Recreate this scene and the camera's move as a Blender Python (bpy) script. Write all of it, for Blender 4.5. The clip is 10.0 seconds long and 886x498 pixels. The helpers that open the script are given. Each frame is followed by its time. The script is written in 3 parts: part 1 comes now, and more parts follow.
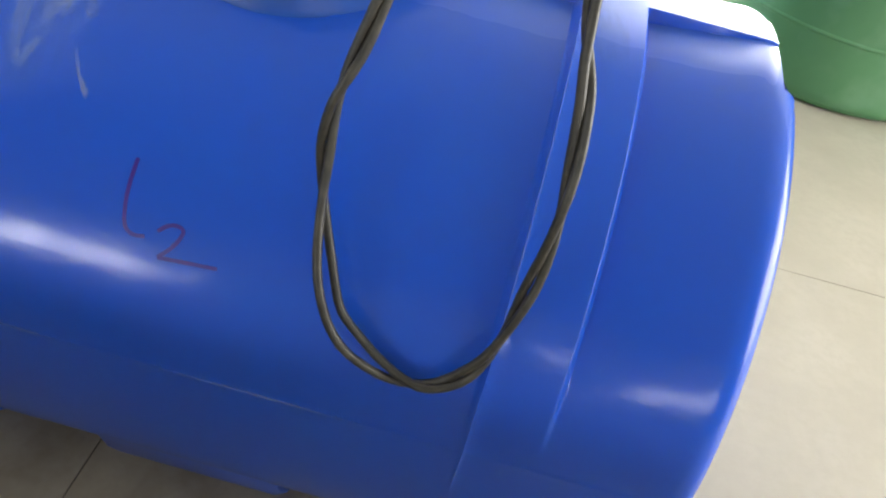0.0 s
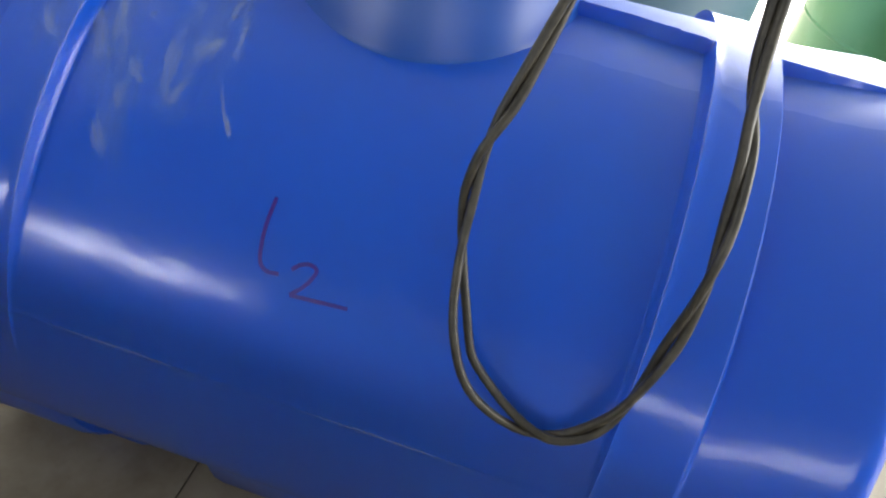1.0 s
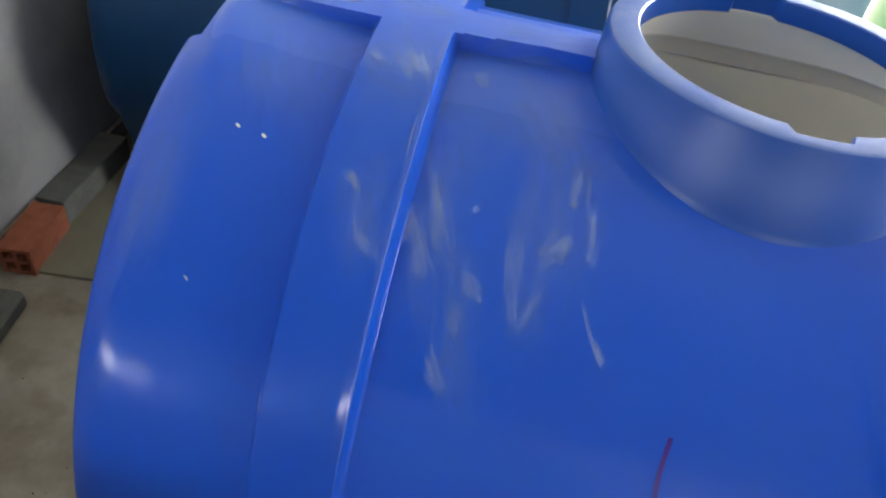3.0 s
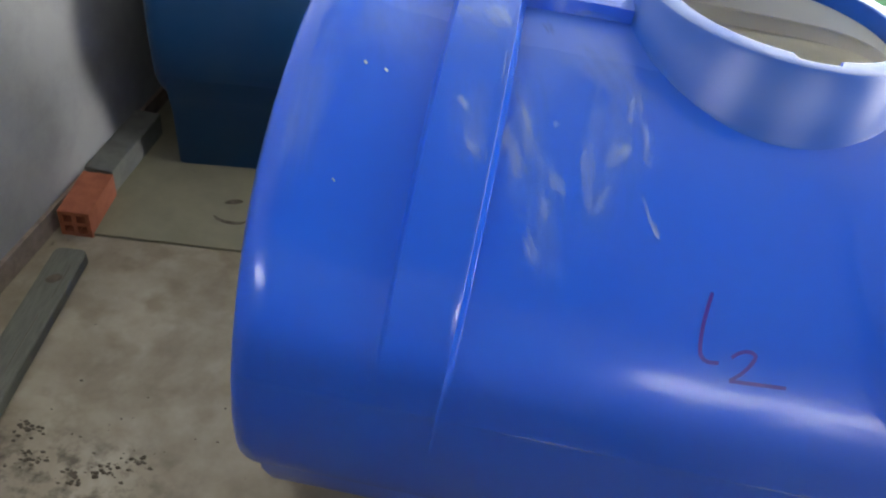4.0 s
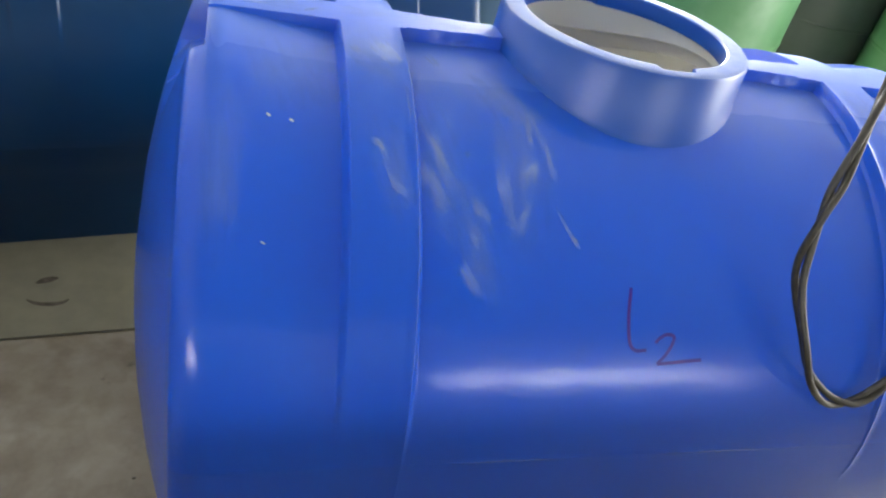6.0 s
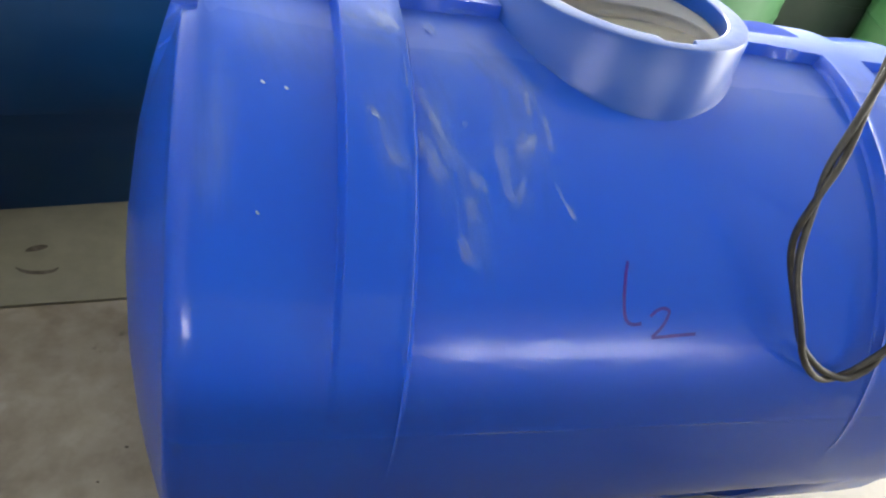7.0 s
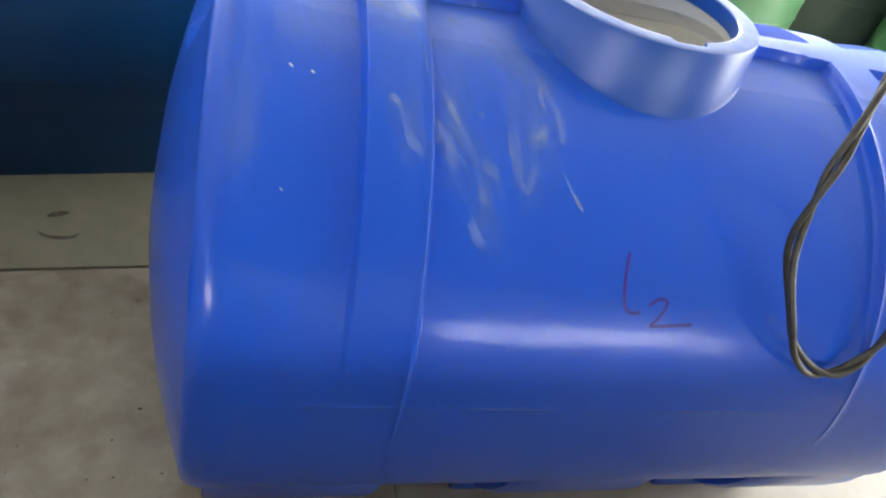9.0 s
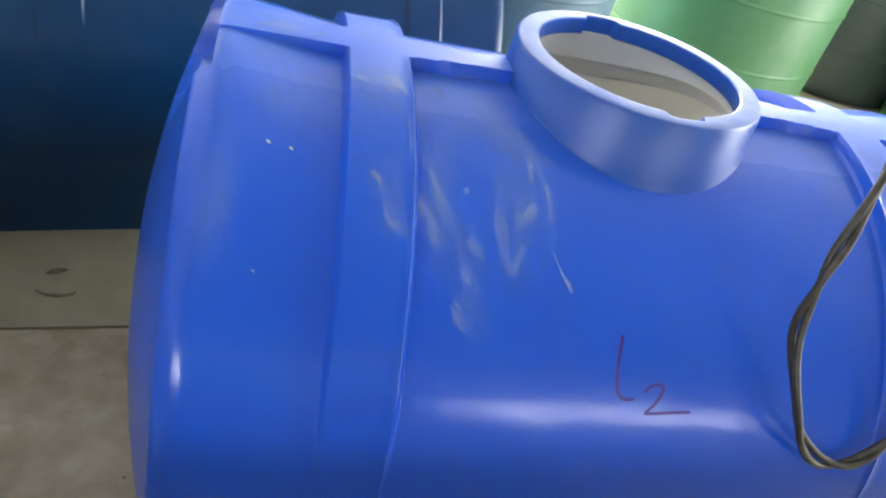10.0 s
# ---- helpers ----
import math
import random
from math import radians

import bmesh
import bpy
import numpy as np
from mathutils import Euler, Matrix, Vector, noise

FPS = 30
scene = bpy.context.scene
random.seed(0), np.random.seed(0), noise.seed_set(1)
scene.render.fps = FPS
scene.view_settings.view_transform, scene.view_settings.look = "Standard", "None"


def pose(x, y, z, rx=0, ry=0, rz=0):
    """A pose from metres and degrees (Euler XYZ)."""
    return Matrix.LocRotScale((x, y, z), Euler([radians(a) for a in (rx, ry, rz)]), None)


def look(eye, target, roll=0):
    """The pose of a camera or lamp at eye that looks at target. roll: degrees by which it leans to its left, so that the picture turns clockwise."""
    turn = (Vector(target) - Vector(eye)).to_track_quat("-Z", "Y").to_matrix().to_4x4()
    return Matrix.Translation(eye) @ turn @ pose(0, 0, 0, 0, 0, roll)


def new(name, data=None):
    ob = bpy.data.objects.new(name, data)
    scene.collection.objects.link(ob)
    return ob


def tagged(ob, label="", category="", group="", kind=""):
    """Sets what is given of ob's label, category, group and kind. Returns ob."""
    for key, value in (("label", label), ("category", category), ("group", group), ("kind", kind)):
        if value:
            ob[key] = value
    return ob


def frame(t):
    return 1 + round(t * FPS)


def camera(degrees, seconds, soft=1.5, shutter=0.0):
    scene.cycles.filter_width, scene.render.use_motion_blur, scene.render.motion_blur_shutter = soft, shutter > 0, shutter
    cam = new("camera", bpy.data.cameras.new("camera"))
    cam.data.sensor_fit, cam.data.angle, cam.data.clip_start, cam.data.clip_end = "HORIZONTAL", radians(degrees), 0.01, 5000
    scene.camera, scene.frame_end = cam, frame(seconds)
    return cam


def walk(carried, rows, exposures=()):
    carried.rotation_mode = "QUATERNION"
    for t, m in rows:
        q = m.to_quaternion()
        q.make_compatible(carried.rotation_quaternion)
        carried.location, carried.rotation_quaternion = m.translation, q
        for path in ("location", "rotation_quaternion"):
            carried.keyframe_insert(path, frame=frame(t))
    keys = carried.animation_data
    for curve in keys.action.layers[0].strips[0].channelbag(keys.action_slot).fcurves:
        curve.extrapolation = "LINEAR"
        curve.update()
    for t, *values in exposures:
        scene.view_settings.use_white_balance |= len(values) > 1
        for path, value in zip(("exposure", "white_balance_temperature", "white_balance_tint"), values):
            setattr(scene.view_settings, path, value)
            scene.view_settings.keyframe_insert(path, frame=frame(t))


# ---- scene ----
cam = camera(62.5, 10.0, soft=2.2)
PATH = [
    (0, (0.447, -1.192, 1.415), (0.416, 0.321, 0.108), 14.7),
    (0.5, (0.416, -1.226, 1.422), (0.477, 0.323, 0.157), 14.5),
    (1, (0.343, -1.203, 1.406), (0.158, 0.336, 0.143), 13.2),
    (1.5, (0.271, -1.116, 1.427), (-0.031, 0.38, 0.134), 14.0),
    (2, (0.155, -0.955, 1.467), (-0.191, 0.528, 0.17), 13.2),
    (2.5, (0.026, -0.879, 1.463), (-0.251, 0.623, 0.171), 11.9),
    (3, (-0.195, -0.988, 1.447), (-0.319, 0.504, 0.12), 10.0),
    (3.2, (-0.257, -1.026, 1.463), (-0.352, 0.44, 0.106), 10.3),
    (4.3, (-0.383, -1.311, 1.47), (-0.366, 0.231, 0.196), 11.7),
    (4.5, (-0.443, -1.292, 1.471), (-0.404, 0.264, 0.215), 11.9),
    (5, (-0.537, -1.259, 1.464), (-0.403, 0.322, 0.247), 12.7),
    (5.5, (-0.546, -1.227, 1.46), (-0.183, 0.35, 0.284), 13.7),
    (6, (-0.552, -1.24, 1.45), (0.021, 0.285, 0.289), 14.6),
    (6.1, (-0.547, -1.24, 1.446), (0.046, 0.272, 0.279), 14.8),
    (6.2, (-0.544, -1.24, 1.443), (0.07, 0.261, 0.273), 15.2),
    (7.3, (-0.567, -1.218, 1.445), (0.011, 0.256, 0.223), 16.7),
    (7.5, (-0.574, -1.205, 1.451), (-0.028, 0.299, 0.251), 17.2),
    (8, (-0.58, -1.199, 1.442), (-0.077, 0.316, 0.237), 16.6),
    (8.5, (-0.583, -1.241, 1.452), (-0.056, 0.217, 0.187), 16.4),
    (8.8, (-0.583, -1.266, 1.469), (-0.009, 0.174, 0.205), 17.9),
    (9, (-0.579, -1.271, 1.47), (0.007, 0.177, 0.221), 18.7),
    (9.5, (-0.568, -1.225, 1.476), (-0.054, 0.262, 0.241), 18.4),
    (10, (-0.517, -1.21, 1.499), (0.002, 0.321, 0.322), 17.4),
]
walk(cam, [(t, look(eye, target, roll)) for t, eye, target, roll in PATH],
     exposures=[(0.0, -0.1), (0.5, -0.46), (1.0, -0.18), (1.5, -0.15), (2.0, -0.26), (2.5, -0.42), (3.2, -0.02), (4.4, 0.25), (6.0, 0.16), (8.0, 0.22), (10.0, 0.24)])

# ---- light ----
world = bpy.data.worlds.new("world")
scene.world = world
world.use_nodes = True
wn = world.node_tree
sky = wn.nodes.new("ShaderNodeTexSky")
sky.sky_type, sky.sun_disc = "NISHITA", False
sky.sun_elevation, sky.sun_rotation = radians(42), radians(8)
wn.links.new(sky.outputs[0], wn.nodes["Background"].inputs[0])
wn.nodes["Background"].inputs[1].default_value = 0.12


def area_lamp(name, place, target, w, h, watts, colour):
    data = bpy.data.lights.new(name, "AREA")
    data.shape, data.size, data.size_y, data.energy, data.color = "RECTANGLE", w, h, watts, colour
    ob = new(name, data)
    ob.matrix_world = look(place, target)
    return ob


# daylight: the shop's open front behind the camera, the open east side and the doorway at the back
area_lamp("front_west_daylight", (-3.95, -6.45, 1.8), (-3.0, 0.0, 1.2), 3.3, 0.26, 115, (0.97, 0.98, 1.0))
area_lamp("front_east_daylight", (3.2, -6.45, 1.82), (2.4, 0.0, 1.2), 3.0, 0.26, 60, (0.97, 0.98, 1.0))
area_lamp("east_daylight", (5.9, 0.2, 1.7), (0.0, 0.0, 0.9), 4.2, 2.8, 520, (1.0, 0.98, 0.94))
area_lamp("back_daylight", (2.7, 5.35, 1.52), (2.0, 0.0, 1.1), 2.0, 2.95, 3500, (1.0, 0.98, 0.93))
sun_data = bpy.data.lights.new("sun", "SUN")
sun_data.energy, sun_data.angle, sun_data.color = 4.0, radians(0.5), (1.0, 0.96, 0.9)
sun = new("sun", sun_data)
sun.matrix_world = look((1.5, 12.0, 10.0), (0.4, 2.0, 1.0))


# ---- materials ----
def material(name):
    m = bpy.data.materials.new(name)
    m.use_nodes = True
    return m, m.node_tree, m.node_tree.nodes["Principled BSDF"]


def add(nt, kind, **values):
    n = nt.nodes.new("ShaderNode" + kind)
    for k, v in values.items():
        n.inputs[k].default_value = v
    return n


def coords(nt):
    return nt.nodes.new("ShaderNodeTexCoord").outputs["Object"]


def mixed(nt, fac, a, b):
    n = nt.nodes.new("ShaderNodeMix")
    n.data_type = "RGBA"
    if isinstance(fac, float):
        n.inputs[0].default_value = fac
    else:
        nt.links.new(fac, n.inputs[0])
    for sock, v in ((n.inputs[6], a), (n.inputs[7], b)):
        if isinstance(v, tuple):
            sock.default_value = (*v, 1)
        else:
            nt.links.new(v, sock)
    return n.outputs[2]


def ramp(nt, source, a, b):
    n = nt.nodes.new("ShaderNodeMapRange")
    n.inputs[1].default_value, n.inputs[2].default_value = a, b
    nt.links.new(source, n.inputs[0])
    return n.outputs[0]


def noise_of(nt, scale, detail=4.0, rough=0.55, stretch=None):
    n = add(nt, "TexNoise", Scale=scale, Detail=detail, Roughness=rough)
    source = coords(nt)
    if stretch:
        m = nt.nodes.new("ShaderNodeMapping")
        m.inputs["Scale"].default_value = stretch
        nt.links.new(source, m.inputs[0])
        source = m.outputs[0]
    nt.links.new(source, n.inputs["Vector"])
    return n.outputs["Fac"]


def bump(nt, bsdf, height, strength, distance):
    n = add(nt, "Bump", Strength=strength, Distance=distance)
    nt.links.new(height, n.inputs["Height"])
    nt.links.new(n.outputs[0], bsdf.inputs["Normal"])


def plastic(name, colour, dark, dust, rough, spread=0.04, dust_amount=0.25, relief=0.03, dust_sheen=None, gloss=0.42, film=0.0):
    m, nt, b = material(name)
    c = mixed(nt, ramp(nt, noise_of(nt, 3.0), 0.35, 0.7), colour, dark)
    c = mixed(nt, ramp(nt, noise_of(nt, 5.0, 3.0, 0.5), 0.5, 0.85 + (0.25 - dust_amount)), c, dust)
    dull = ramp_to(nt, noise_of(nt, 14.0, 6.0), rough - spread / 2, rough + spread)
    if dust_sheen:
        # upward faces paler: a thin film of settled dust, and their sheen painted in
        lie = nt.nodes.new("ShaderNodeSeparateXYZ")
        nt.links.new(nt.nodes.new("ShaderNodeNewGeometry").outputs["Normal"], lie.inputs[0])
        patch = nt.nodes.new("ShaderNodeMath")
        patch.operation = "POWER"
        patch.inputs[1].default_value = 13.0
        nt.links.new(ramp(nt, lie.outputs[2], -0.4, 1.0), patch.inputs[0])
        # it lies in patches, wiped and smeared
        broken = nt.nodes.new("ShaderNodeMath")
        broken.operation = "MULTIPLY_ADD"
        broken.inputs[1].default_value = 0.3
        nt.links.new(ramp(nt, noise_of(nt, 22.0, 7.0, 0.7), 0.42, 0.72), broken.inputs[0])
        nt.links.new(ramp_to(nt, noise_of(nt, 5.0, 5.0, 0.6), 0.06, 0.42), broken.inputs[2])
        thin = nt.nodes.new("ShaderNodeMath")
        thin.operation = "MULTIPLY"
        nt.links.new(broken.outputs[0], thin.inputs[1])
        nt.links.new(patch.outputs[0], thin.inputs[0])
        c = mixed(nt, thin.outputs[0], c, dust_sheen)
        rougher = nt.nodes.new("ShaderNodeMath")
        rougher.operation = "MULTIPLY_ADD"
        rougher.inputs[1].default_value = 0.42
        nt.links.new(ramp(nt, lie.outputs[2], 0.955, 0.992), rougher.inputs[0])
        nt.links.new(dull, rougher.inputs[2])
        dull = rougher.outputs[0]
    nt.links.new(c, b.inputs["Base Color"])
    nt.links.new(dull, b.inputs["Roughness"])
    b.inputs["Specular IOR Level"].default_value = gloss
    b.inputs["Coat Weight"].default_value = film
    b.inputs["Coat Roughness"].default_value = 0.4
    both = nt.nodes.new("ShaderNodeMath")
    both.operation = "MULTIPLY_ADD"
    both.inputs[1].default_value = 0.12
    nt.links.new(noise_of(nt, 70.0, 3.0), both.inputs[0])
    nt.links.new(noise_of(nt, 14.0, 2.0), both.inputs[2])
    bump(nt, b, both.outputs[0], relief, 0.004)
    return m


def translucent(m, amount, colour):
    """Let some daylight through a thin moulded shell."""
    nt = m.node_tree
    out = nt.nodes["Material Output"]
    mix, tr = nt.nodes.new("ShaderNodeMixShader"), nt.nodes.new("ShaderNodeBsdfTranslucent")
    tr.inputs["Color"].default_value = (*colour, 1)
    mix.inputs[0].default_value = amount
    nt.links.new(nt.nodes["Principled BSDF"].outputs[0], mix.inputs[1])
    nt.links.new(tr.outputs[0], mix.inputs[2])
    nt.links.new(mix.outputs[0], out.inputs["Surface"])
    return m


def ramp_to(nt, source, low, high):
    n = nt.nodes.new("ShaderNodeMapRange")
    n.inputs[1].default_value, n.inputs[2].default_value = 0.3, 0.7
    n.inputs[3].default_value, n.inputs[4].default_value = low, high
    nt.links.new(source, n.inputs[0])
    return n.outputs[0]


BLUE = plastic("blue_plastic", (0.001, 0.086, 0.64), (0.001, 0.078, 0.6), (0.002, 0.092, 0.64), 0.155, relief=0.26, dust_sheen=(0.07, 0.14, 0.37), gloss=0.36, film=0.07)
MATTE_BLUE = plastic("scuffed_blue_plastic", (0.006, 0.07, 0.38), (0.006, 0.065, 0.355), (0.02, 0.09, 0.38), 0.32, dust_sheen=(0.2, 0.26, 0.4))
TEAL = plastic("dark_blue_plastic", (0.004, 0.042, 0.12), (0.004, 0.036, 0.105), (0.012, 0.052, 0.125), 0.3, relief=0.02, gloss=0.3)
# the upright tank's teal, lightened to paint in its sheen and the glare
GLARE_TEAL = plastic("glare_paled_blue_plastic", (0.10, 0.18, 0.23), (0.09, 0.165, 0.215), (0.13, 0.2, 0.25), 0.42, relief=0.008)
GREEN = plastic("green_plastic", (0.075, 0.205, 0.09), (0.065, 0.18, 0.075), (0.12, 0.25, 0.14), 0.42, relief=0.01)
SLATE = plastic("dark_grey_green_plastic", (0.05, 0.075, 0.06), (0.04, 0.06, 0.05), (0.07, 0.09, 0.08), 0.35)
CREAM = plastic("cream_liner", (0.95, 0.92, 0.82), (0.93, 0.9, 0.8), (0.95, 0.92, 0.83), 0.5)
THICK_CREAM = plastic("thick_cream_plastic", (0.8, 0.77, 0.68), (0.76, 0.73, 0.64), (0.8, 0.77, 0.69), 0.5)

translucent(BLUE, 0.13, (0.85, 0.84, 0.72))
translucent(MATTE_BLUE, 0.07, (0.5, 0.6, 0.85))
translucent(CREAM, 0.5, (0.97, 0.92, 0.74))


def simple(name, a, b, scale, rough, bump_strength=0.2, bump_distance=0.002, stretch=None, low=0.4, high=0.65):
    m, nt, bs = material(name)
    f = noise_of(nt, scale, 8.0, 0.65, stretch)
    nt.links.new(mixed(nt, ramp(nt, f, low, high), a, b), bs.inputs["Base Color"])
    bs.inputs["Roughness"].default_value = rough
    bump(nt, bs, f, bump_strength, bump_distance)
    return m


def floor_material():
    m, nt, b = material("polished_floor")
    base = mixed(nt, ramp(nt, noise_of(nt, 3.0, 6.0, 0.6), 0.35, 0.7), (0.42, 0.385, 0.31), (0.37, 0.335, 0.265))
    fine = mixed(nt, ramp(nt, noise_of(nt, 24.0, 8.0, 0.7), 0.45, 0.75), base, (0.38, 0.345, 0.275))
    # trodden grime, worst by the west wall
    xyz = nt.nodes.new("ShaderNodeSeparateXYZ")
    nt.links.new(coords(nt), xyz.inputs[0])
    near = ramp(nt, xyz.outputs[0], 1.0, -0.5)
    grime = ramp(nt, noise_of(nt, 5.0, 5.0, 0.6), 0.26, 0.66)
    g = nt.nodes.new("ShaderNodeMath")
    g.operation = "MULTIPLY"
    nt.links.new(near, g.inputs[0])
    nt.links.new(grime, g.inputs[1])
    c = mixed(nt, g.outputs[0], fine, (0.225, 0.19, 0.14))
    # tide marks left by old puddles
    edge = nt.nodes.new("ShaderNodeMath")
    edge.operation = "PINGPONG"
    edge.inputs[1].default_value = 0.07
    nt.links.new(noise_of(nt, 2.6, 5.0, 0.6), edge.inputs[0])
    tide = nt.nodes.new("ShaderNodeMath")
    tide.operation = "MULTIPLY"
    nt.links.new(ramp(nt, edge.outputs[0], 0.03, 0.0), tide.inputs[0])
    nt.links.new(ramp_to(nt, noise_of(nt, 3.3, 2.0), 0.0, 0.3), tide.inputs[1])
    lines = nt.nodes.new("ShaderNodeMath")
    lines.operation = "MULTIPLY"
    nt.links.new(tide.outputs[0], lines.inputs[0])
    nt.links.new(near, lines.inputs[1])
    c = mixed(nt, lines.outputs[0], c, (0.12, 0.095, 0.065))
    spots = ramp(nt, noise_of(nt, 18.0, 6.0, 0.6), 0.64, 0.72)
    patch = ramp(nt, noise_of(nt, 1.6, 2.0, 0.5), 0.5, 0.62)
    h = nt.nodes.new("ShaderNodeMath")
    h.operation = "MULTIPLY"
    nt.links.new(spots, h.inputs[0])
    nt.links.new(patch, h.inputs[1])
    k = nt.nodes.new("ShaderNodeMath")
    k.operation = "MULTIPLY"
    nt.links.new(h.outputs[0], k.inputs[0])
    nt.links.new(near, k.inputs[1])
    c = mixed(nt, k.outputs[0], c, (0.035, 0.03, 0.022))
    # soft brown blotches where wet dust has dried
    blotch = nt.nodes.new("ShaderNodeMath")
    blotch.operation = "MULTIPLY"
    nt.links.new(ramp(nt, noise_of(nt, 9.0, 3.0, 0.5), 0.5, 0.64), blotch.inputs[0])
    nt.links.new(ramp_to(nt, noise_of(nt, 2.2, 3.0), 0.1, 0.75), blotch.inputs[1])
    faint = nt.nodes.new("ShaderNodeMath")
    faint.operation = "MULTIPLY"
    nt.links.new(blotch.outputs[0], faint.inputs[0])
    nt.links.new(near, faint.inputs[1])
    c = mixed(nt, faint.outputs[0], c, (0.17, 0.135, 0.09))
    # a strip of floor along the front of the tank, darkened to paint in shade
    front_shade = nt.nodes.new("ShaderNodeMath")
    front_shade.operation = "MULTIPLY"
    nt.links.new(ramp(nt, xyz.outputs[1], -0.5, -0.85), front_shade.inputs[0])
    nt.links.new(ramp(nt, xyz.outputs[0], 1.1, 0.6), front_shade.inputs[1])
    shade_mix = nt.nodes.new("ShaderNodeMath")
    shade_mix.operation = "MULTIPLY"
    nt.links.new(front_shade.outputs[0], shade_mix.inputs[0])
    nt.links.new(ramp_to(nt, noise_of(nt, 3.0, 5.0), 0.4, 0.85), shade_mix.inputs[1])
    c = mixed(nt, shade_mix.outputs[0], c, (0.13, 0.11, 0.085))
    # damp black grime trodden in by the batten's end
    strip = nt.nodes.new("ShaderNodeMath")
    strip.operation = "MULTIPLY"
    nt.links.new(ramp(nt, xyz.outputs[1], -0.38, -0.5), strip.inputs[0])
    nt.links.new(ramp(nt, xyz.outputs[0], -0.72, -0.95), strip.inputs[1])
    smudge = nt.nodes.new("ShaderNodeMath")
    smudge.operation = "MULTIPLY"
    nt.links.new(strip.outputs[0], smudge.inputs[0])
    nt.links.new(ramp(nt, noise_of(nt, 22.0, 5.0, 0.6), 0.47, 0.64), smudge.inputs[1])
    c = mixed(nt, smudge.outputs[0], c, (0.07, 0.055, 0.036))
    nt.links.new(c, b.inputs["Base Color"])
    nt.links.new(ramp_to(nt, noise_of(nt, 5.0, 5.0), 0.34, 0.55), b.inputs["Roughness"])
    bump(nt, b, noise_of(nt, 30.0, 6.0), 0.04, 0.002)
    return m


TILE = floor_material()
GROUT = simple("grout", (0.16, 0.14, 0.11), (0.1, 0.09, 0.07), 30.0, 0.9)
BOARD = simple("grey_board", (0.22, 0.21, 0.15), (0.18, 0.17, 0.12), 7.0, 0.6)
PAINT = simple("white_wall_paint", (0.34, 0.345, 0.35), (0.26, 0.265, 0.27), 4.0, 0.7)
CEILING = simple("ceiling_concrete", (0.24, 0.24, 0.23), (0.19, 0.19, 0.18), 3.0, 0.8)
CLAY = simple("red_clay", (0.36, 0.115, 0.06), (0.27, 0.08, 0.042), 26.0, 0.85)
CEMENT = simple("grey_cement", (0.15, 0.158, 0.145), (0.105, 0.11, 0.1), 12.0, 0.8)
TIMBER = simple("grey_timber", (0.135, 0.14, 0.12), (0.095, 0.1, 0.085), 14.0, 0.75, 0.25, 0.002, (8, 1, 8))
SKIRT = simple("dirty_skirting", (0.3, 0.24, 0.2), (0.16, 0.13, 0.11), 14.0, 0.6)
RUBBER = simple("black_cable_sheath", (0.022, 0.02, 0.015), (0.055, 0.049, 0.035), 45.0, 0.42)
INK = simple("purple_marker_ink", (0.02, 0.003, 0.22), (0.05, 0.004, 0.2), 40.0, 0.35)


# ---- helpers for things ----
def mesh_of(name, bm, mat, smooth=True):
    me = bpy.data.meshes.new(name)
    bm.to_mesh(me)
    bm.free()
    me.materials.append(mat)
    for p in me.polygons:
        p.use_smooth = smooth
    return me


def part(name, bm, mat, parent, label="", smooth=True):
    ob = new(name, mesh_of(name, bm, mat, smooth))
    ob.parent = parent
    return tagged(ob, label)


def box(bm, x0, x1, y0, y1, z0, z1, bevel=0.0):
    made = bmesh.ops.create_cube(bm, size=1.0)["verts"]
    bmesh.ops.transform(bm, verts=made, matrix=Matrix.Translation(((x0 + x1) / 2, (y0 + y1) / 2, (z0 + z1) / 2))
                        @ Matrix.Diagonal((x1 - x0, y1 - y0, z1 - z0, 1)))
    if bevel:
        edges = list({e for v in made for e in v.link_edges})
        bmesh.ops.bevel(bm, geom=edges, offset=bevel, segments=2, affect="EDGES", profile=0.5)


def setting(name, mat, *boxes, label="", category=""):
    bm = bmesh.new()
    for b in boxes:
        box(bm, *b)
    return tagged(new(name, mesh_of(name, bm, mat, False)), label, category, kind="structure")


def smooth(a, b, v):
    u = min(1.0, max(0.0, (v - a) / (b - a)))
    return u * u * (3 - 2 * u)


def sharpen(ob, degrees=32):
    """Mark the edges that bend more than this as sharp."""
    bm = bmesh.new()
    bm.from_mesh(ob.data)
    for e in bm.edges:
        if len(e.link_faces) == 2 and e.calc_face_angle(0) > radians(degrees):
            e.smooth = False
    bm.to_mesh(ob.data)
    bm.free()


# ---- setting ----
WALL_X = -1.44
setting("floor", GROUT, (-6.2, 6.0, -6.8, 5.6, -0.12, -0.004), label="pale stained glossy floor slabs with thin dark joints", category="floor")
setting("wall_west", PAINT, (WALL_X - 0.2, WALL_X, -1.7, 5.4, -0.1, 3.3), label="white painted plaster wall, scuffed and grey", category="wall")
setting("wall_far_west", PAINT, (-6.2, -6.0, -6.6, -1.5, -0.1, 3.3), (-6.0, WALL_X - 0.2, -1.7, -1.5, -0.1, 3.3), label="white painted plaster wall", category="wall")
setting("wall_east", PAINT, (6.0, 6.2, -6.6, -1.95, -0.1, 3.3), (6.0, 6.2, 2.35, 5.4, -0.1, 3.3), (6.0, 6.2, -1.95, 2.35, 3.1, 3.3),
        label="white painted wall with a wide opening", category="wall")
setting("wall_north", PAINT, (WALL_X, 1.7, 5.4, 5.6, -0.1, 3.3), (3.7, 6.0, 5.4, 5.6, -0.1, 3.3), (1.7, 3.7, 5.4, 5.6, 3.05, 3.3),
        label="white painted plaster wall with a doorway", category="wall")
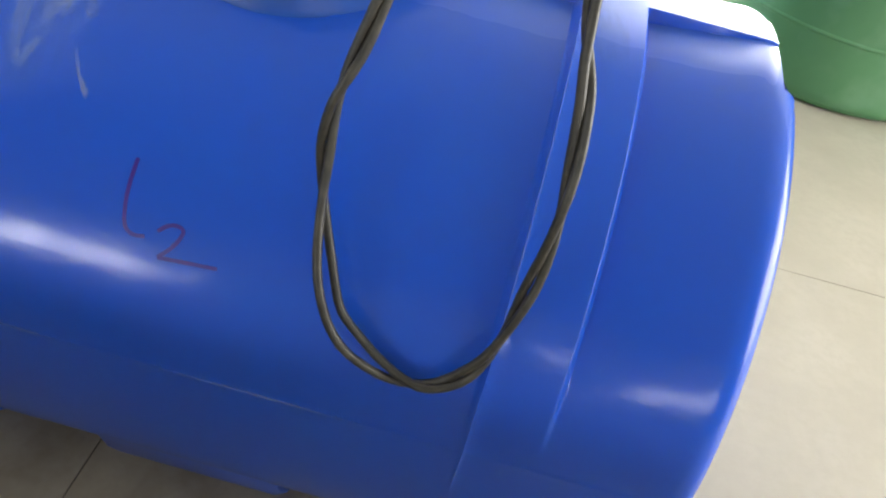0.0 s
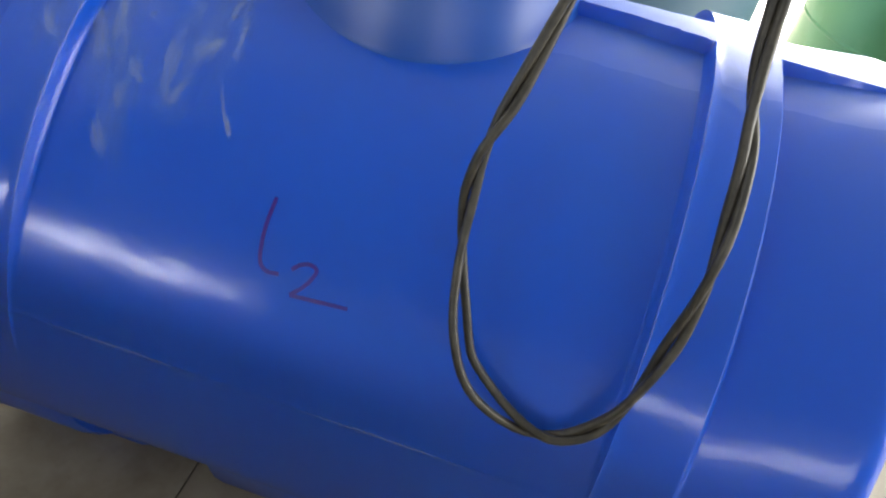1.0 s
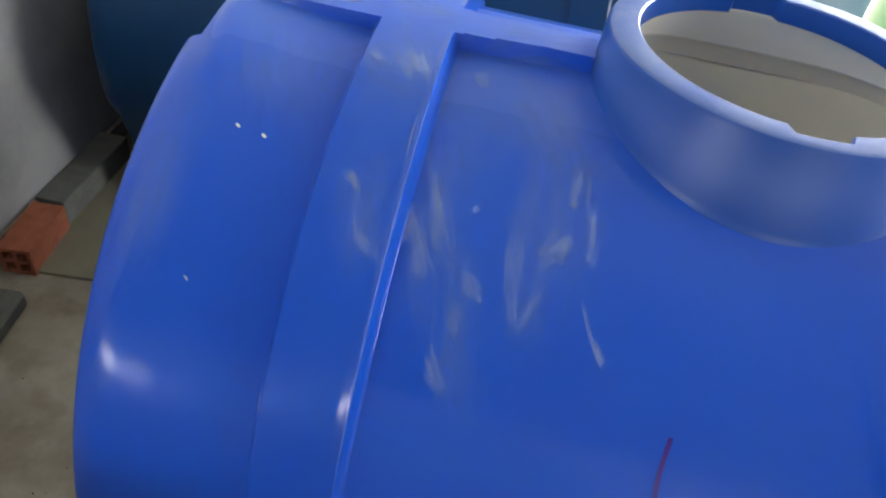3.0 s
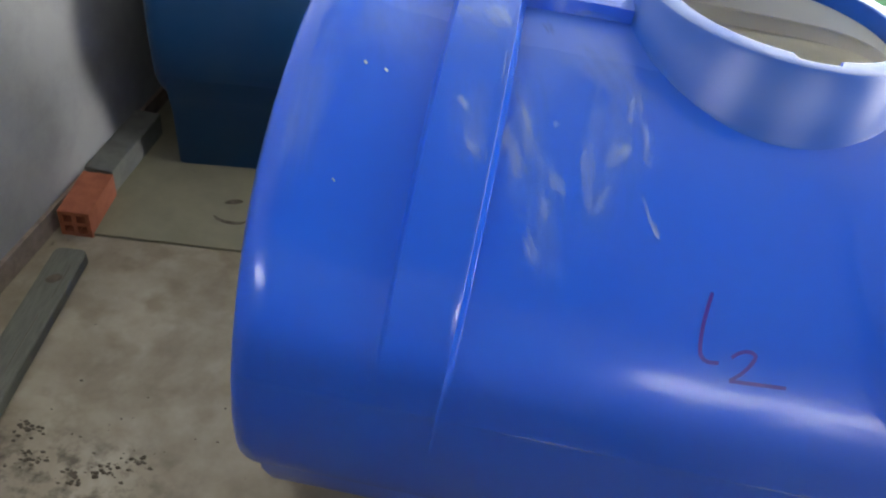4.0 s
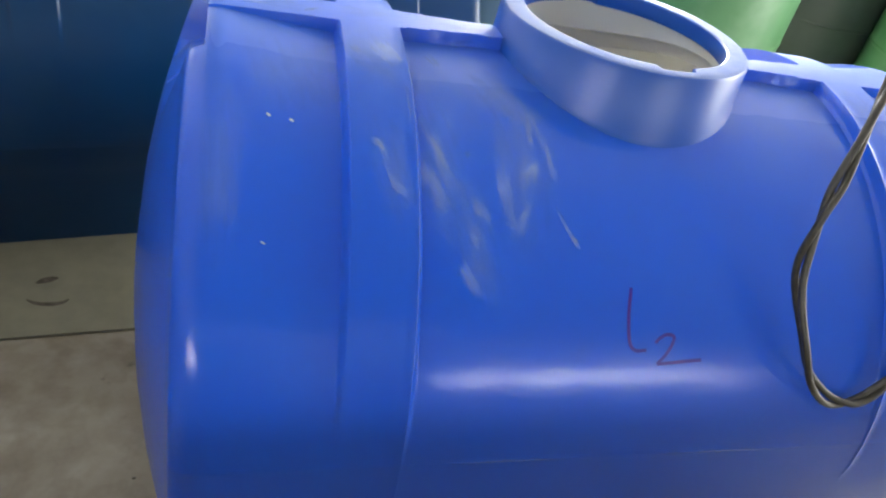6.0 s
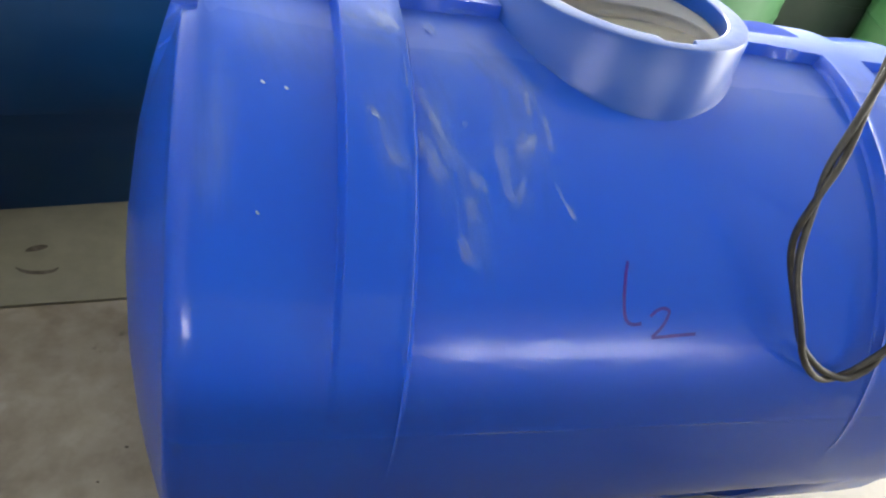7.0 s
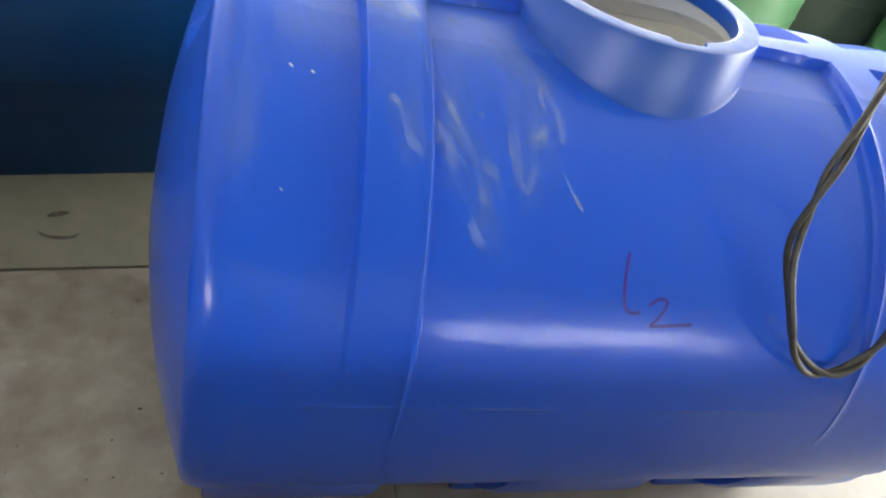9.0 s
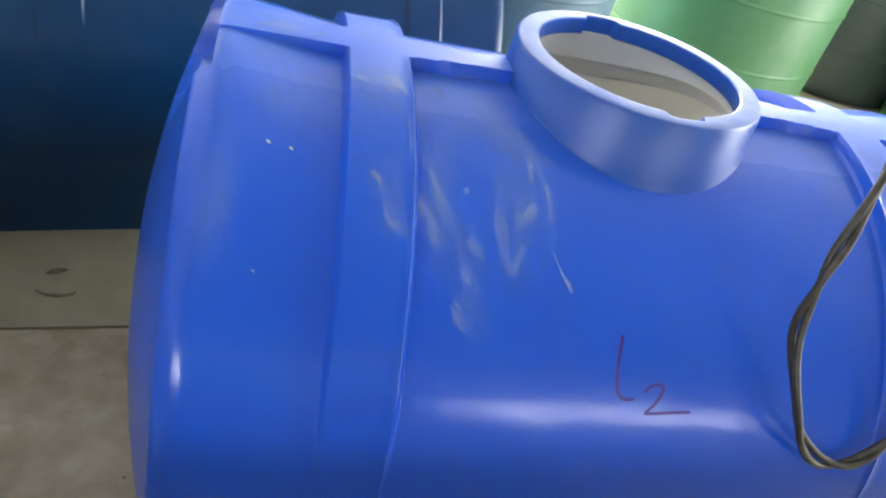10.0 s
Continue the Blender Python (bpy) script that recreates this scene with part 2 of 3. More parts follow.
setting("wall_south", PAINT, (-6.2, -4.6, -6.8, -6.6, -0.1, 3.3), (4.0, 6.2, -6.8, -6.6, -0.1, 3.3), (-4.6, 4.0, -6.8, -6.6, 2.45, 3.3), (-4.6, 4.0, -6.8, -6.6, -0.1, 1.15),
        label="white painted wall with a wide shop opening", category="wall")
# unseen low wall, added to keep front light off the tank's lower side
setting("shade_wall", GROUT, (WALL_X - 0.2, 1.4, -1.85, -1.7, -0.1, 0.88), label="low bare cement wall added out of view to shade the tank's lower front", category="wall")
setting("ceiling", CEILING, (-6.2, 6.2, -6.8, 5.6, 3.3, 3.5), label="bare grey concrete ceiling", category="ceiling")
setting("ground", GROUT, (-60, 60, -60, 60, -0.3, -0.13), label="grey concrete ground outside the shop", category="ground")
setting("baseboard", SKIRT, (WALL_X, WALL_X + 0.012, -1.5, 5.4, 0.0, 0.07), label="dirty tiled skirting at the wall's foot", category="baseboard")


# ---- tanks ----
def tank_radius(x, phi, p):
    """Distance of the shell from the axis at x along it and phi degrees from the top."""
    R, zc, a = p["R"], p["zc"], abs(phi)
    r = R
    # raised bar on top and raised ribs: the panels between them lie lower
    bar = p["bar"] - 1.2 * smooth(0.40, 0.26, abs(x))
    if a > bar:
        u = 1 - ((a - bar) / (p["rib_end"] - bar)) ** 5 if a < p["rib_end"] else 0.0
        ax = abs(x)
        if ax < (p["rib0"] + p["rib1"]) / 2:
            w = 1 - smooth(p["rib0"] - 0.006, p["rib0"] + 0.005, ax)
        else:
            w = smooth(p["rib1"] - 0.003, p["rib1"] + 0.006, ax) * max(0.0, 1 - (ax - p["rib1"]) / (p["fade"] - p["rib1"]))
        r -= p["deep"] * u * w
        # moulded bead on the inner edge of each rib
        if p["slot"] and a < p["rib_end"] + 12:
            r += 0.002 * math.exp(-((ax - p["rib0"] - 0.0045) / 0.0022) ** 2)
    # parting ridge along each side
    if p["slot"] and abs(a - 80) < 0.3:
        r += 0.0007
    # the underside draws in between the feet
    if a > 100:
        c = math.cos(radians(a))
        r = min(r - 0.085 * smooth(102, 132, a), -(zc - 0.07) / c if c < 0 else 9.0)
    return r


def foot_mesh(p, f0, f1):
    """A foot moulded under the shell: a saddle with near-upright sides."""
    R, zc = p["R"], p["zc"]
    half = [(R * k * math.sin(radians(a)), R * k * math.cos(radians(a))) for a, k in p["saddle"]] + [(p["stance"] + 0.005, -zc + 0.012), (p["stance"], -zc)]
    prof = half + [(-y, z) for y, z in reversed(half)]
    bm = bmesh.new()
    rings = []
    for x, k in ((f0, 0.985), (f0 + 0.012, 1.0), (f1 - 0.012, 1.0), (f1, 0.985)):
        rings.append([bm.verts.new((x, y * k, z)) for y, z in prof])
    for a, b in zip(rings, rings[1:]):
        for k in range(len(prof)):
            bm.faces.new((a[k], b[k], b[(k + 1) % len(prof)], a[(k + 1) % len(prof)]))
    bm.faces.new(rings[0])
    bm.faces.new(rings[-1])
    bmesh.ops.recalc_face_normals(bm, faces=bm.faces)
    return bm


def tank_grid(p, shrink=0.0, hatch=None):
    bm = bmesh.new()
    xs = set(np.linspace(-p["rib0"] + 0.02, p["rib0"] - 0.02, 56).tolist())
    for k in (p["rib0"], p["rib1"]):
        for s in (-1, 1):
            xs |= {s * (k + o) for o in (-0.008, -0.006, -0.0035, -0.001, 0.0015, 0.004, 0.006, 0.009)}
    xs |= {s * v for s in (-1, 1) for v in np.linspace(p["rib0"] + 0.02, p["rib1"] - 0.02, 4)}
    xs |= {s * v for s in (-1, 1) for v in np.linspace(p["rib1"] + 0.012, p["flat"], 24)}
    xs = sorted(v for v in xs if abs(v) <= p["flat"])
    xs = [v for n, v in enumerate(xs) if n == 0 or v - xs[n - 1] > 0.0015]
    stations = [(v, 1.0, 0.0) for v in xs]
    # rounded shoulders, then a shallow domed end
    fr, flat = p["round"], p["flat"]
    for k in range(1, 11):
        u = math.sin(radians(90 * k / 10 * 0.96))
        stations.append((flat + (p["half"] - flat) * u, 1.0, fr * (1 - (1 - u ** 2.4) ** (1 / 2.4))))
    last = stations[-1]
    for k in (0.97, 0.94, 0.90, 0.86, 0.80, 0.72, 0.70, 0.66, 0.5, 0.25, 0.06):
        stations.append((last[0] + p["dome"] * (1 - k * k), k, -1.0))
    stations = [(-x, a, b) for x, a, b in reversed(stations) if x > flat + 1e-6] + stations
    phis = sorted({*np.linspace(-95, 95, 96).tolist(), *np.linspace(95, 265, 60).tolist(), *(s * (p["bar"] + o) for s in (-1, 1) for o in (-1.55, -1.2, -0.85, -0.35, 0.0, 0.35)), 79.5, 79.8, 80.2, 80.5, -79.5, -79.8, -80.2, -80.5})
    phis = [v for v in phis if -95 <= v < 264.9]
    rows = []
    for x, scale, cut in stations:
        row = []
        for phi in phis:
            a = phi if phi <= 180 else phi - 360
            xx = max(-flat, min(flat, x))
            r = tank_radius(xx, a, p) - shrink
            if cut >= 0:
                r -= cut
            else:
                r = (r - last[2]) * scale
            # hand recess in the top of each end, below the bar
            x_in = x
            if p["slot"] and abs(x) > flat + 0.02 and scale > 0.69:
                x_in -= math.copysign((abs(x) - flat + 0.06) * (1 - smooth(12.5, 14.5, abs(a))) * smooth(0.85, 0.89, scale) * smooth(0.02, 0.034, abs(x) - flat), x)
            xs_ = x_in - math.copysign(abs(shrink), x) if abs(x) > flat else x
            row.append(bm.verts.new((xs_, r * math.sin(radians(a)), r * math.cos(radians(a)))))
        rows.append(row)
    n = len(phis)
    for a, b in zip(rows, rows[1:]):
        for k in range(n):
            q = (a[k], b[k], b[(k + 1) % n], a[(k + 1) % n])
            if hatch:
                c = sum((v.co for v in q), Vector()) / 4
                if c.z > 0.2 and math.hypot(c.x - hatch[0], c.y) < hatch[1]:
                    continue
            bm.faces.new(q)
    bm.faces.new(rows[0])
    bm.faces.new(rows[-1][::-1])
    bmesh.ops.recalc_face_normals(bm, faces=bm.faces)
    if shrink:
        bmesh.ops.reverse_faces(bm, faces=bm.faces)
    return bm


def ring_mesh(profile, n=144):
    """A ring about the manhole's axis; profile gives (radius, height) pairs for an angle."""
    bm = bmesh.new()
    rings = []
    for k in range(n):
        a = 2 * math.pi * (k + 0.5) / n
        rings.append([bm.verts.new((r * math.cos(a), r * math.sin(a), z)) for r, z in profile(a)])
    for k in range(n):
        a, b = rings[k], rings[(k + 1) % n]
        for i in range(len(a) - 1):
            bm.faces.new((a[i], b[i], b[i + 1], a[i + 1]))
    bmesh.ops.recalc_face_normals(bm, faces=bm.faces)
    return bm


def collar_mesh(p):
    z = p["zt"]

    def profile(a):
        deg = math.degrees(a) % 180
        slot = 0.015 if 81.5 < deg < 103.5 else 0.0
        base = math.sqrt((p["R"] - p["deep"]) ** 2 - (0.222 * math.sin(a)) ** 2)
        return [(0.228, base - 0.003), (0.2235, base + 0.006), (0.2205, z - 0.007), (0.218, z - 0.002), (0.213, z), (0.184 + slot, z), (0.1815 + slot, z - 0.002),
                (0.1815 + slot, z - 0.028), (0.183 + slot, z - 0.031), (0.204, z - 0.031)]
    return ring_mesh(profile)


def neck_edge(a):
    return math.sqrt(0.540 ** 2 - (0.1935 * math.sin(a)) ** 2)


def neck_liner_mesh(p):
    """The cream inside of the neck, straight down to a curved lower edge."""
    return ring_mesh(lambda a: [(0.205, p["zt"] - 0.0305), (0.1935, p["zt"] - 0.0312), (0.1935, neck_edge(a)), (0.1955, neck_edge(a) - 0.003)])


def neck_flange_mesh(p):
    """From the neck's lower edge out under the shell."""
    inner = p["R"] - p["deep"] - 0.006

    def profile(a):
        low = [math.sqrt(inner ** 2 - (r * math.sin(a)) ** 2) for r in (0.2125, 0.24)]
        return [(0.1955, neck_edge(a) - 0.003), (0.204, neck_edge(a) - 0.004), (0.2125, low[0] - 0.004), (0.24, low[1] - 0.006)]
    return ring_mesh(profile)


P1 = dict(R=0.545, zc=0.497, bar=4.0, rib_end=76.0, deep=0.022, rib0=0.4105, rib1=0.511, flat=0.683, half=0.731, round=0.04, dome=0.089, fade=0.712, slot=True,
          feet=[(-0.69, -0.385), (-0.14, 0.16), (0.40, 0.69)], stance=0.33,
          saddle=[(96, 0.985), (104, 0.994), (112, 0.998), (119, 0.998), (126, 0.995), (133, 0.985), (139, 0.97)], zt=0.59, hatch=-0.01)


def tank(name, p, mat, place, yaw, label):
    top = new(name)
    top.matrix_world = pose(place[0], place[1], 0, 0, 0, yaw)
    made = [("body", tank_grid(p, 0, (p["hatch"], 0.219)), mat, ""), ("liner", tank_grid(p, 0.006, (p["hatch"], 0.222)), CREAM, "cream inner lining"),
            ("manhole_collar", collar_mesh(p), MATTE_BLUE if mat is BLUE else mat, ""), ("neck_liner", neck_liner_mesh(p), CREAM, "cream lining of the manhole neck"),
            ("neck_flange", neck_flange_mesh(p), THICK_CREAM, "cream flange under the manhole neck")]
    made += [("foot", foot_mesh(p, *f), mat, "") for f in p["feet"]]
    for kind, bm, m, extra in made:
        ob = part(kind, bm, m, top, extra)
        ob.location = (p["hatch"] if kind in ("manhole_collar", "neck_liner", "neck_flange") else 0, 0, p["zc"])
        sharpen(ob)
    return tagged(top, label, "water tank", "horizontal water tanks")


main_tank = tank("water_tank", P1, BLUE, (0.114, -0.088), 0, "bright blue plastic water tank lying on tiled floor, manhole open")
P2 = dict(P1, slot=False, deep=0.009, stance=0.43, saddle=[(99, 1.0), (106, 1.0), (113, 1.0), (120, 1.0)], feet=[(-0.70, 0.155), (0.385, 0.70)])
dark_tank = tank("water_tank", P2, TEAL, (-0.645, 1.15), 12, "dark teal-blue plastic water tank standing beside the white wall")


# ---- writing, dust and scratches on the blue tank ----
def ribbon(points, width, p, lift=0.0006, steps=6):
    """A strip that lies on the shell along (x, degrees) points; its UVs run along and across it."""
    bm = bmesh.new()
    uv = bm.loops.layers.uv.new("uv")
    line = [Vector(q) for q in spline2(points, steps)]
    rows = []
    for k, q in enumerate(line):
        d = line[min(k + 1, len(line) - 1)] - line[max(k - 1, 0)]
        d = Vector((d.x, d.y * p["R"] * math.pi / 180)).normalized()
        row = []
        for j in range(5):
            o = (j / 4 - 0.5) * width
            x, phi = q.x - d.y * o, q.y + math.degrees(d.x * o / p["R"])
            r = tank_radius(x, phi, p) + lift
            row.append(bm.verts.new((x, r * math.sin(radians(phi)), r * math.cos(radians(phi)))))
        rows.append(row)
    for k, (a, b) in enumerate(zip(rows, rows[1:])):
        for j in range(4):
            f = bm.faces.new((a[j], b[j], b[j + 1], a[j + 1]))
            for loop, (u, v) in zip(f.loops, ((k, j), (k + 1, j), (k + 1, j + 1), (k, j + 1))):
                loop[uv].uv = (u / (len(rows) - 1), v / 4)
    return bm


def spline2(pts, n):
    return [(v.x, v.y) for v in spline([(a, b, 0) for a, b in pts], n)] if len(pts) > 2 else [
        (pts[0][0] + (pts[1][0] - pts[0][0]) * k / n, pts[0][1] + (pts[1][1] - pts[0][1]) * k / n) for k in range(n + 1)]


def spline(pts, n):
    out = []
    P = [Vector(v) for v in pts]
    P = [2 * P[0] - P[1]] + P + [2 * P[-1] - P[-2]]
    for k in range(1, len(P) - 2):
        for j in range(n):
            u = j / n
            a, b, c, d = P[k - 1:k + 3]
            out.append(0.5 * (2 * b + (c - a) * u + (2 * a - 5 * b + 4 * c - d) * u * u + (3 * b - a - 3 * c + d) * u ** 3))
    out.append(P[-2])
    return out


def film_material(name, colour, amount, scale, low, high, rough=0.7):
    """A thin broken film that lets the plastic show through: dust, scratches or a painted glint."""
    m, nt, b = material(name)
    b.inputs["Base Color"].default_value = (*colour, 1)
    b.inputs["Roughness"].default_value = rough
    uv = nt.nodes.new("ShaderNodeSeparateXYZ")
    nt.links.new(nt.nodes.new("ShaderNodeUVMap").outputs[0], uv.inputs[0])
    fade = None
    for k in (0, 1):
        f = nt.nodes.new("ShaderNodeMath")
        f.operation = "PINGPONG"
        f.inputs[1].default_value = 0.5
        nt.links.new(uv.outputs[k], f.inputs[0])
        r = nt.nodes.new("ShaderNodeMapRange")
        r.interpolation_type = "SMOOTHSTEP"
        r.inputs[1].default_value, r.inputs[2].default_value = 0.0, 0.46
        nt.links.new(f.outputs[0], r.inputs[0])
        r = r.outputs[0]
        if fade is None:
            fade = r
        else:
            g = nt.nodes.new("ShaderNodeMath")
            g.operation = "MULTIPLY"
            nt.links.new(fade, g.inputs[0])
            nt.links.new(r, g.inputs[1])
            fade = g.outputs[0]
    # streaks along the strip, and grain, eat into its outline
    streak = nt.nodes.new("ShaderNodeMapping")
    streak.inputs["Scale"].default_value = (2.6, 8.0, 1.0)
    nt.links.new(nt.nodes.new("ShaderNodeUVMap").outputs[0], streak.inputs[0])
    drift = nt.nodes.new("ShaderNodeVectorMath")
    drift.operation = "MULTIPLY_ADD"
    drift.inputs[1].default_value = (9.0, 9.0, 9.0)
    nt.links.new(coords(nt), drift.inputs[0])
    nt.links.new(streak.outputs[0], drift.inputs[2])
    lines = add(nt, "TexNoise", Scale=1.0, Detail=5.0, Roughness=0.6)
    nt.links.new(drift.outputs[0], lines.inputs["Vector"])
    rough_edge = nt.nodes.new("ShaderNodeMath")
    rough_edge.operation = "MULTIPLY_ADD"
    rough_edge.inputs[1].default_value = 3.2
    nt.links.new(lines.outputs["Fac"], rough_edge.inputs[0])
    nt.links.new(fade, rough_edge.inputs[2])
    grain = nt.nodes.new("ShaderNodeMath")
    grain.operation = "MULTIPLY_ADD"
    grain.inputs[1].default_value = 1.2
    nt.links.new(noise_of(nt, scale, 7.0, 0.7), grain.inputs[0])
    nt.links.new(rough_edge.outputs[0], grain.inputs[2])
    g = nt.nodes.new("ShaderNodeMath")
    g.operation = "MULTIPLY"
    nt.links.new(ramp(nt, grain.outputs[0], low, high), g.inputs[0])
    nt.links.new(ramp(nt, fade, 0.0, 0.35), g.inputs[1])
    h = nt.nodes.new("ShaderNodeMath")
    h.operation = "MULTIPLY"
    h.inputs[1].default_value = amount
    nt.links.new(g.outputs[0], h.inputs[0])
    nt.links.new(h.outputs[0], b.inputs["Alpha"])
    return m


DUST = film_material("dust_film", (0.40, 0.50, 0.68), 0.34, 30.0, 2.5, 3.8)
HAZE = film_material("thin_dust_haze", (0.25, 0.35, 0.56), 0.2, 18.0, 2.1, 3.9)
SCRATCH = film_material("scratched_plastic", (0.36, 0.44, 0.62), 0.42, 60.0, 2.2, 3.6)
EDGE = film_material("rib_edge_glint_film", (0.38, 0.48, 0.76), 0.2, 8.0, 1.8, 3.1, 0.4)
SPECK = simple("plaster_speck", (0.6, 0.58, 0.5), (0.5, 0.48, 0.4), 60.0, 0.8)


def on_tank(kind, bm, mat, label=""):
    ob = part(kind, bm, mat, main_tank, label)
    ob.location = (-0.006, 0, P1["zc"])
    return ob


for stroke in ([(-0.074, -51.2), (-0.0765, -55), (-0.0755, -58), (-0.071, -60.5), (-0.060, -61.5), (-0.043, -61.4)],
               [(-0.028, -60.2), (-0.018, -59.2), (-0.006, -58.8), (0.004, -59.3), (0.0, -60.8), (-0.009, -62.3), (-0.022, -63.7)],
               [(-0.022, -63.75), (0.002, -63.55), (0.03, -63.3), (0.056, -63.1)]):
    on_tank("marker_stroke", ribbon(stroke, 0.0052, P1), INK, "purple marker pen stroke")

# points along the shell, then the width
SMEARS = (
    ([(-0.399, -21.0), (-0.370, -31.0), (-0.338, -40.0)], 0.034), ([(-0.389, -25.5), (-0.352, -34.5)], 0.012),
    ([(-0.398, -29.5), (-0.377, -36.5), (-0.348, -43.0)], 0.038), ([(-0.396, -30.5), (-0.394, -38.5)], 0.022),
    ([(-0.4165, -18.0), (-0.414, -28.5)], 0.010), ([(-0.482, -29.0), (-0.448, -33.0)], 0.022),
    ([(-0.458, -31.5), (-0.440, -37.5), (-0.408, -38.3)], 0.032), ([(-0.334, -30.0), (-0.320, -30.4)], 0.022),
    ([(-0.330, -37.5), (-0.292, -42.0)], 0.030), ([(-0.328, -41.0), (-0.314, -47.5)], 0.022),
    ([(-0.352, -46.5), (-0.310, -54.0)], 0.034), ([(-0.219, -19.0), (-0.223, -29.0)], 0.040),
    ([(-0.264, -36.5), (-0.234, -33.0), (-0.208, -29.0)], 0.040), ([(-0.224, -30.0), (-0.222, -36.0)], 0.022),
    ([(-0.274, -29.0), (-0.272, -37.0), (-0.252, -45.5)], 0.034), ([(-0.262, -45.0), (-0.236, -37.0)], 0.024),
    ([(-0.204, -24.0), (-0.188, -36.0)], 0.026), ([(-0.201, -32.2), (-0.192, -34.0)], 0.012),
    ([(-0.455, -8.0), (-0.425, -17.0)], 0.060), ([(-0.37, -7.0), (-0.35, -13.0)], 0.030), ([(-0.500, -11.0), (-0.470, -15.0)], 0.022))
for n_, (line_, w) in enumerate(SMEARS):
    on_tank("dust_smear", ribbon(line_, w, P1, 0.0009 + 0.00009 * n_, 10), DUST, "pale dust smear")
for line_, w in (([(-0.199, -37.2), (-0.178, -42.1), (-0.157, -45.6)], 0.008), ([(-0.178, -41.8), (-0.156, -45.6)], 0.014), ([(-0.474, -29.8), (-0.454, -32.0)], 0.009),
                 ([(-0.306, -40.4), (-0.297, -41.5)], 0.009), ([(-0.225, -26.0), (-0.221, -27.6)], 0.012),
                 ([(-0.66, -2.0), (-0.60, -1.0)], 0.012), ([(-0.56, -2.5), (-0.53, -0.5)], 0.012)):
    on_tank("scratch", ribbon(line_, w, P1, 0.001, 10), SCRATCH, "pale scratch in the plastic")
# pale strips on the scuffed rib edges, painting in their bright glint
for x, low_ in ((-0.4148, -75), (0.4148, -75), (0.508, -75)):
    worn = on_tank("edge_glint", ribbon([(x, -9), (x, -30), (x, -50), (x, low_)], 0.004, P1, 0.0005, 10), EDGE, "scuffed edge of the rib with its glint painted pale")
    worn.location.x = 0
for x0, x1 in ((-0.36, -0.12), (-0.02, 0.3)):
    on_tank("scratch", ribbon([(x0, -80.2), ((x0 + x1) / 2, -80.0), (x1, -80.3)], 0.006, P1, 0.0009, 10), SCRATCH, "pale scratch in the plastic")
for x, phi in ((-0.61, -27.0), (-0.579, -27.4), (-0.613, -46.4)):
    on_tank("plaster_speck", ribbon([(x - 0.003, phi + 0.2), (x, phi), (x + (0.002 if phi > -40 else 0.0015), phi - 0.2)], 0.0032 if phi > -40 else 0.0018, P1, 0.0012, 3), SPECK, "white plaster speck")
for n_, (a, b, w) in enumerate((((-0.50, -6.5), (-0.42, -20), 0.13), ((-0.52, 0), (-0.38, 0), 0.085), ((-0.66, -1), (-0.52, -2), 0.07), ((-0.36, -2), (-0.22, -1), 0.08), ((-0.665, -18), (-0.672, -52), 0.07),
                ((-0.30, -10), (-0.23, -24), 0.10), ((-0.60, -8), (-0.56, -28), 0.16), ((0.20, 0), (0.62, 0), 0.09), ((0.45, -6), (0.47, -22), 0.1), ((-0.235, -14), (-0.25, -50), 0.13), ((-0.385, -16), (-0.345, -50), 0.09), ((-0.465, -24), (-0.425, -44), 0.08), ((-0.335, -32), (-0.30, -58), 0.08))):
    on_tank("dust_haze", ribbon([a, b], w, P1, 0.0026 + 0.00009 * n_, 14), HAZE, "thin grey dust haze")


def lathe(prof, n=96, closed=True):
    bm = bmesh.new()
    rings = [[bm.verts.new((r * math.cos(2 * math.pi * k / n), r * math.sin(2 * math.pi * k / n), z)) for k in range(n)] for r, z in prof]
    for a, b in zip(rings, rings[1:]):
        for k in range(n):
            bm.faces.new((a[k], a[(k + 1) % n], b[(k + 1) % n], b[k]))
    if closed:
        bm.faces.new(rings[0][::-1])
        bm.faces.new(rings[-1])
    bmesh.ops.recalc_face_normals(bm, faces=bm.faces)
    return bm


def upright_tank(place, R, H, mat, label):
    top = new("upright_tank")
    top.location = place
    body = [(R - 0.05, 0.0), (R - 0.018, 0.012), (R - 0.004, 0.04), (R, 0.08), (R, H - 0.12), (R - 0.05, H - 0.03), (R - 0.2, H), (0.26, H + 0.06)]
    part("body", lathe(body), mat, top)
    z = 0.33
    while z < H - 0.2:
        part("ridge", lathe([(R - 0.002, z - 0.012), (R + 0.003, z - 0.007), (R + 0.005, z), (R + 0.003, z + 0.007), (R - 0.002, z + 0.012)], closed=False), mat, top)
        z += 0.33
    part("lid", lathe([(0.26, H + 0.05), (0.27, H + 0.06), (0.27, H + 0.09), (0.24, H + 0.11), (0.03, H + 0.12)], 48), mat, top)
    return tagged(top, label, "water tank", "upright water tanks")


upright_tank((2.0, 2.74, 0), 0.64, 1.5, GREEN, "green plastic tank with thin ridges standing upright")
upright_tank((4.0, 2.35, 0), 0.64, 1.5, GREEN, "green plastic tank with thin ridges standing upright")
# made-up tank whose dark colour stands in for the unlit gap here
upright_tank((3.35, 3.5, 0), 0.72, 1.5, SLATE, "dark grey-green upright tank added at the back to fill an unlit gap")
upright_tank((0.49, 2.06, 0), 0.5, 1.5, GLARE_TEAL, "dark teal-blue plastic tank, paled by painted glare, standing upright behind others")


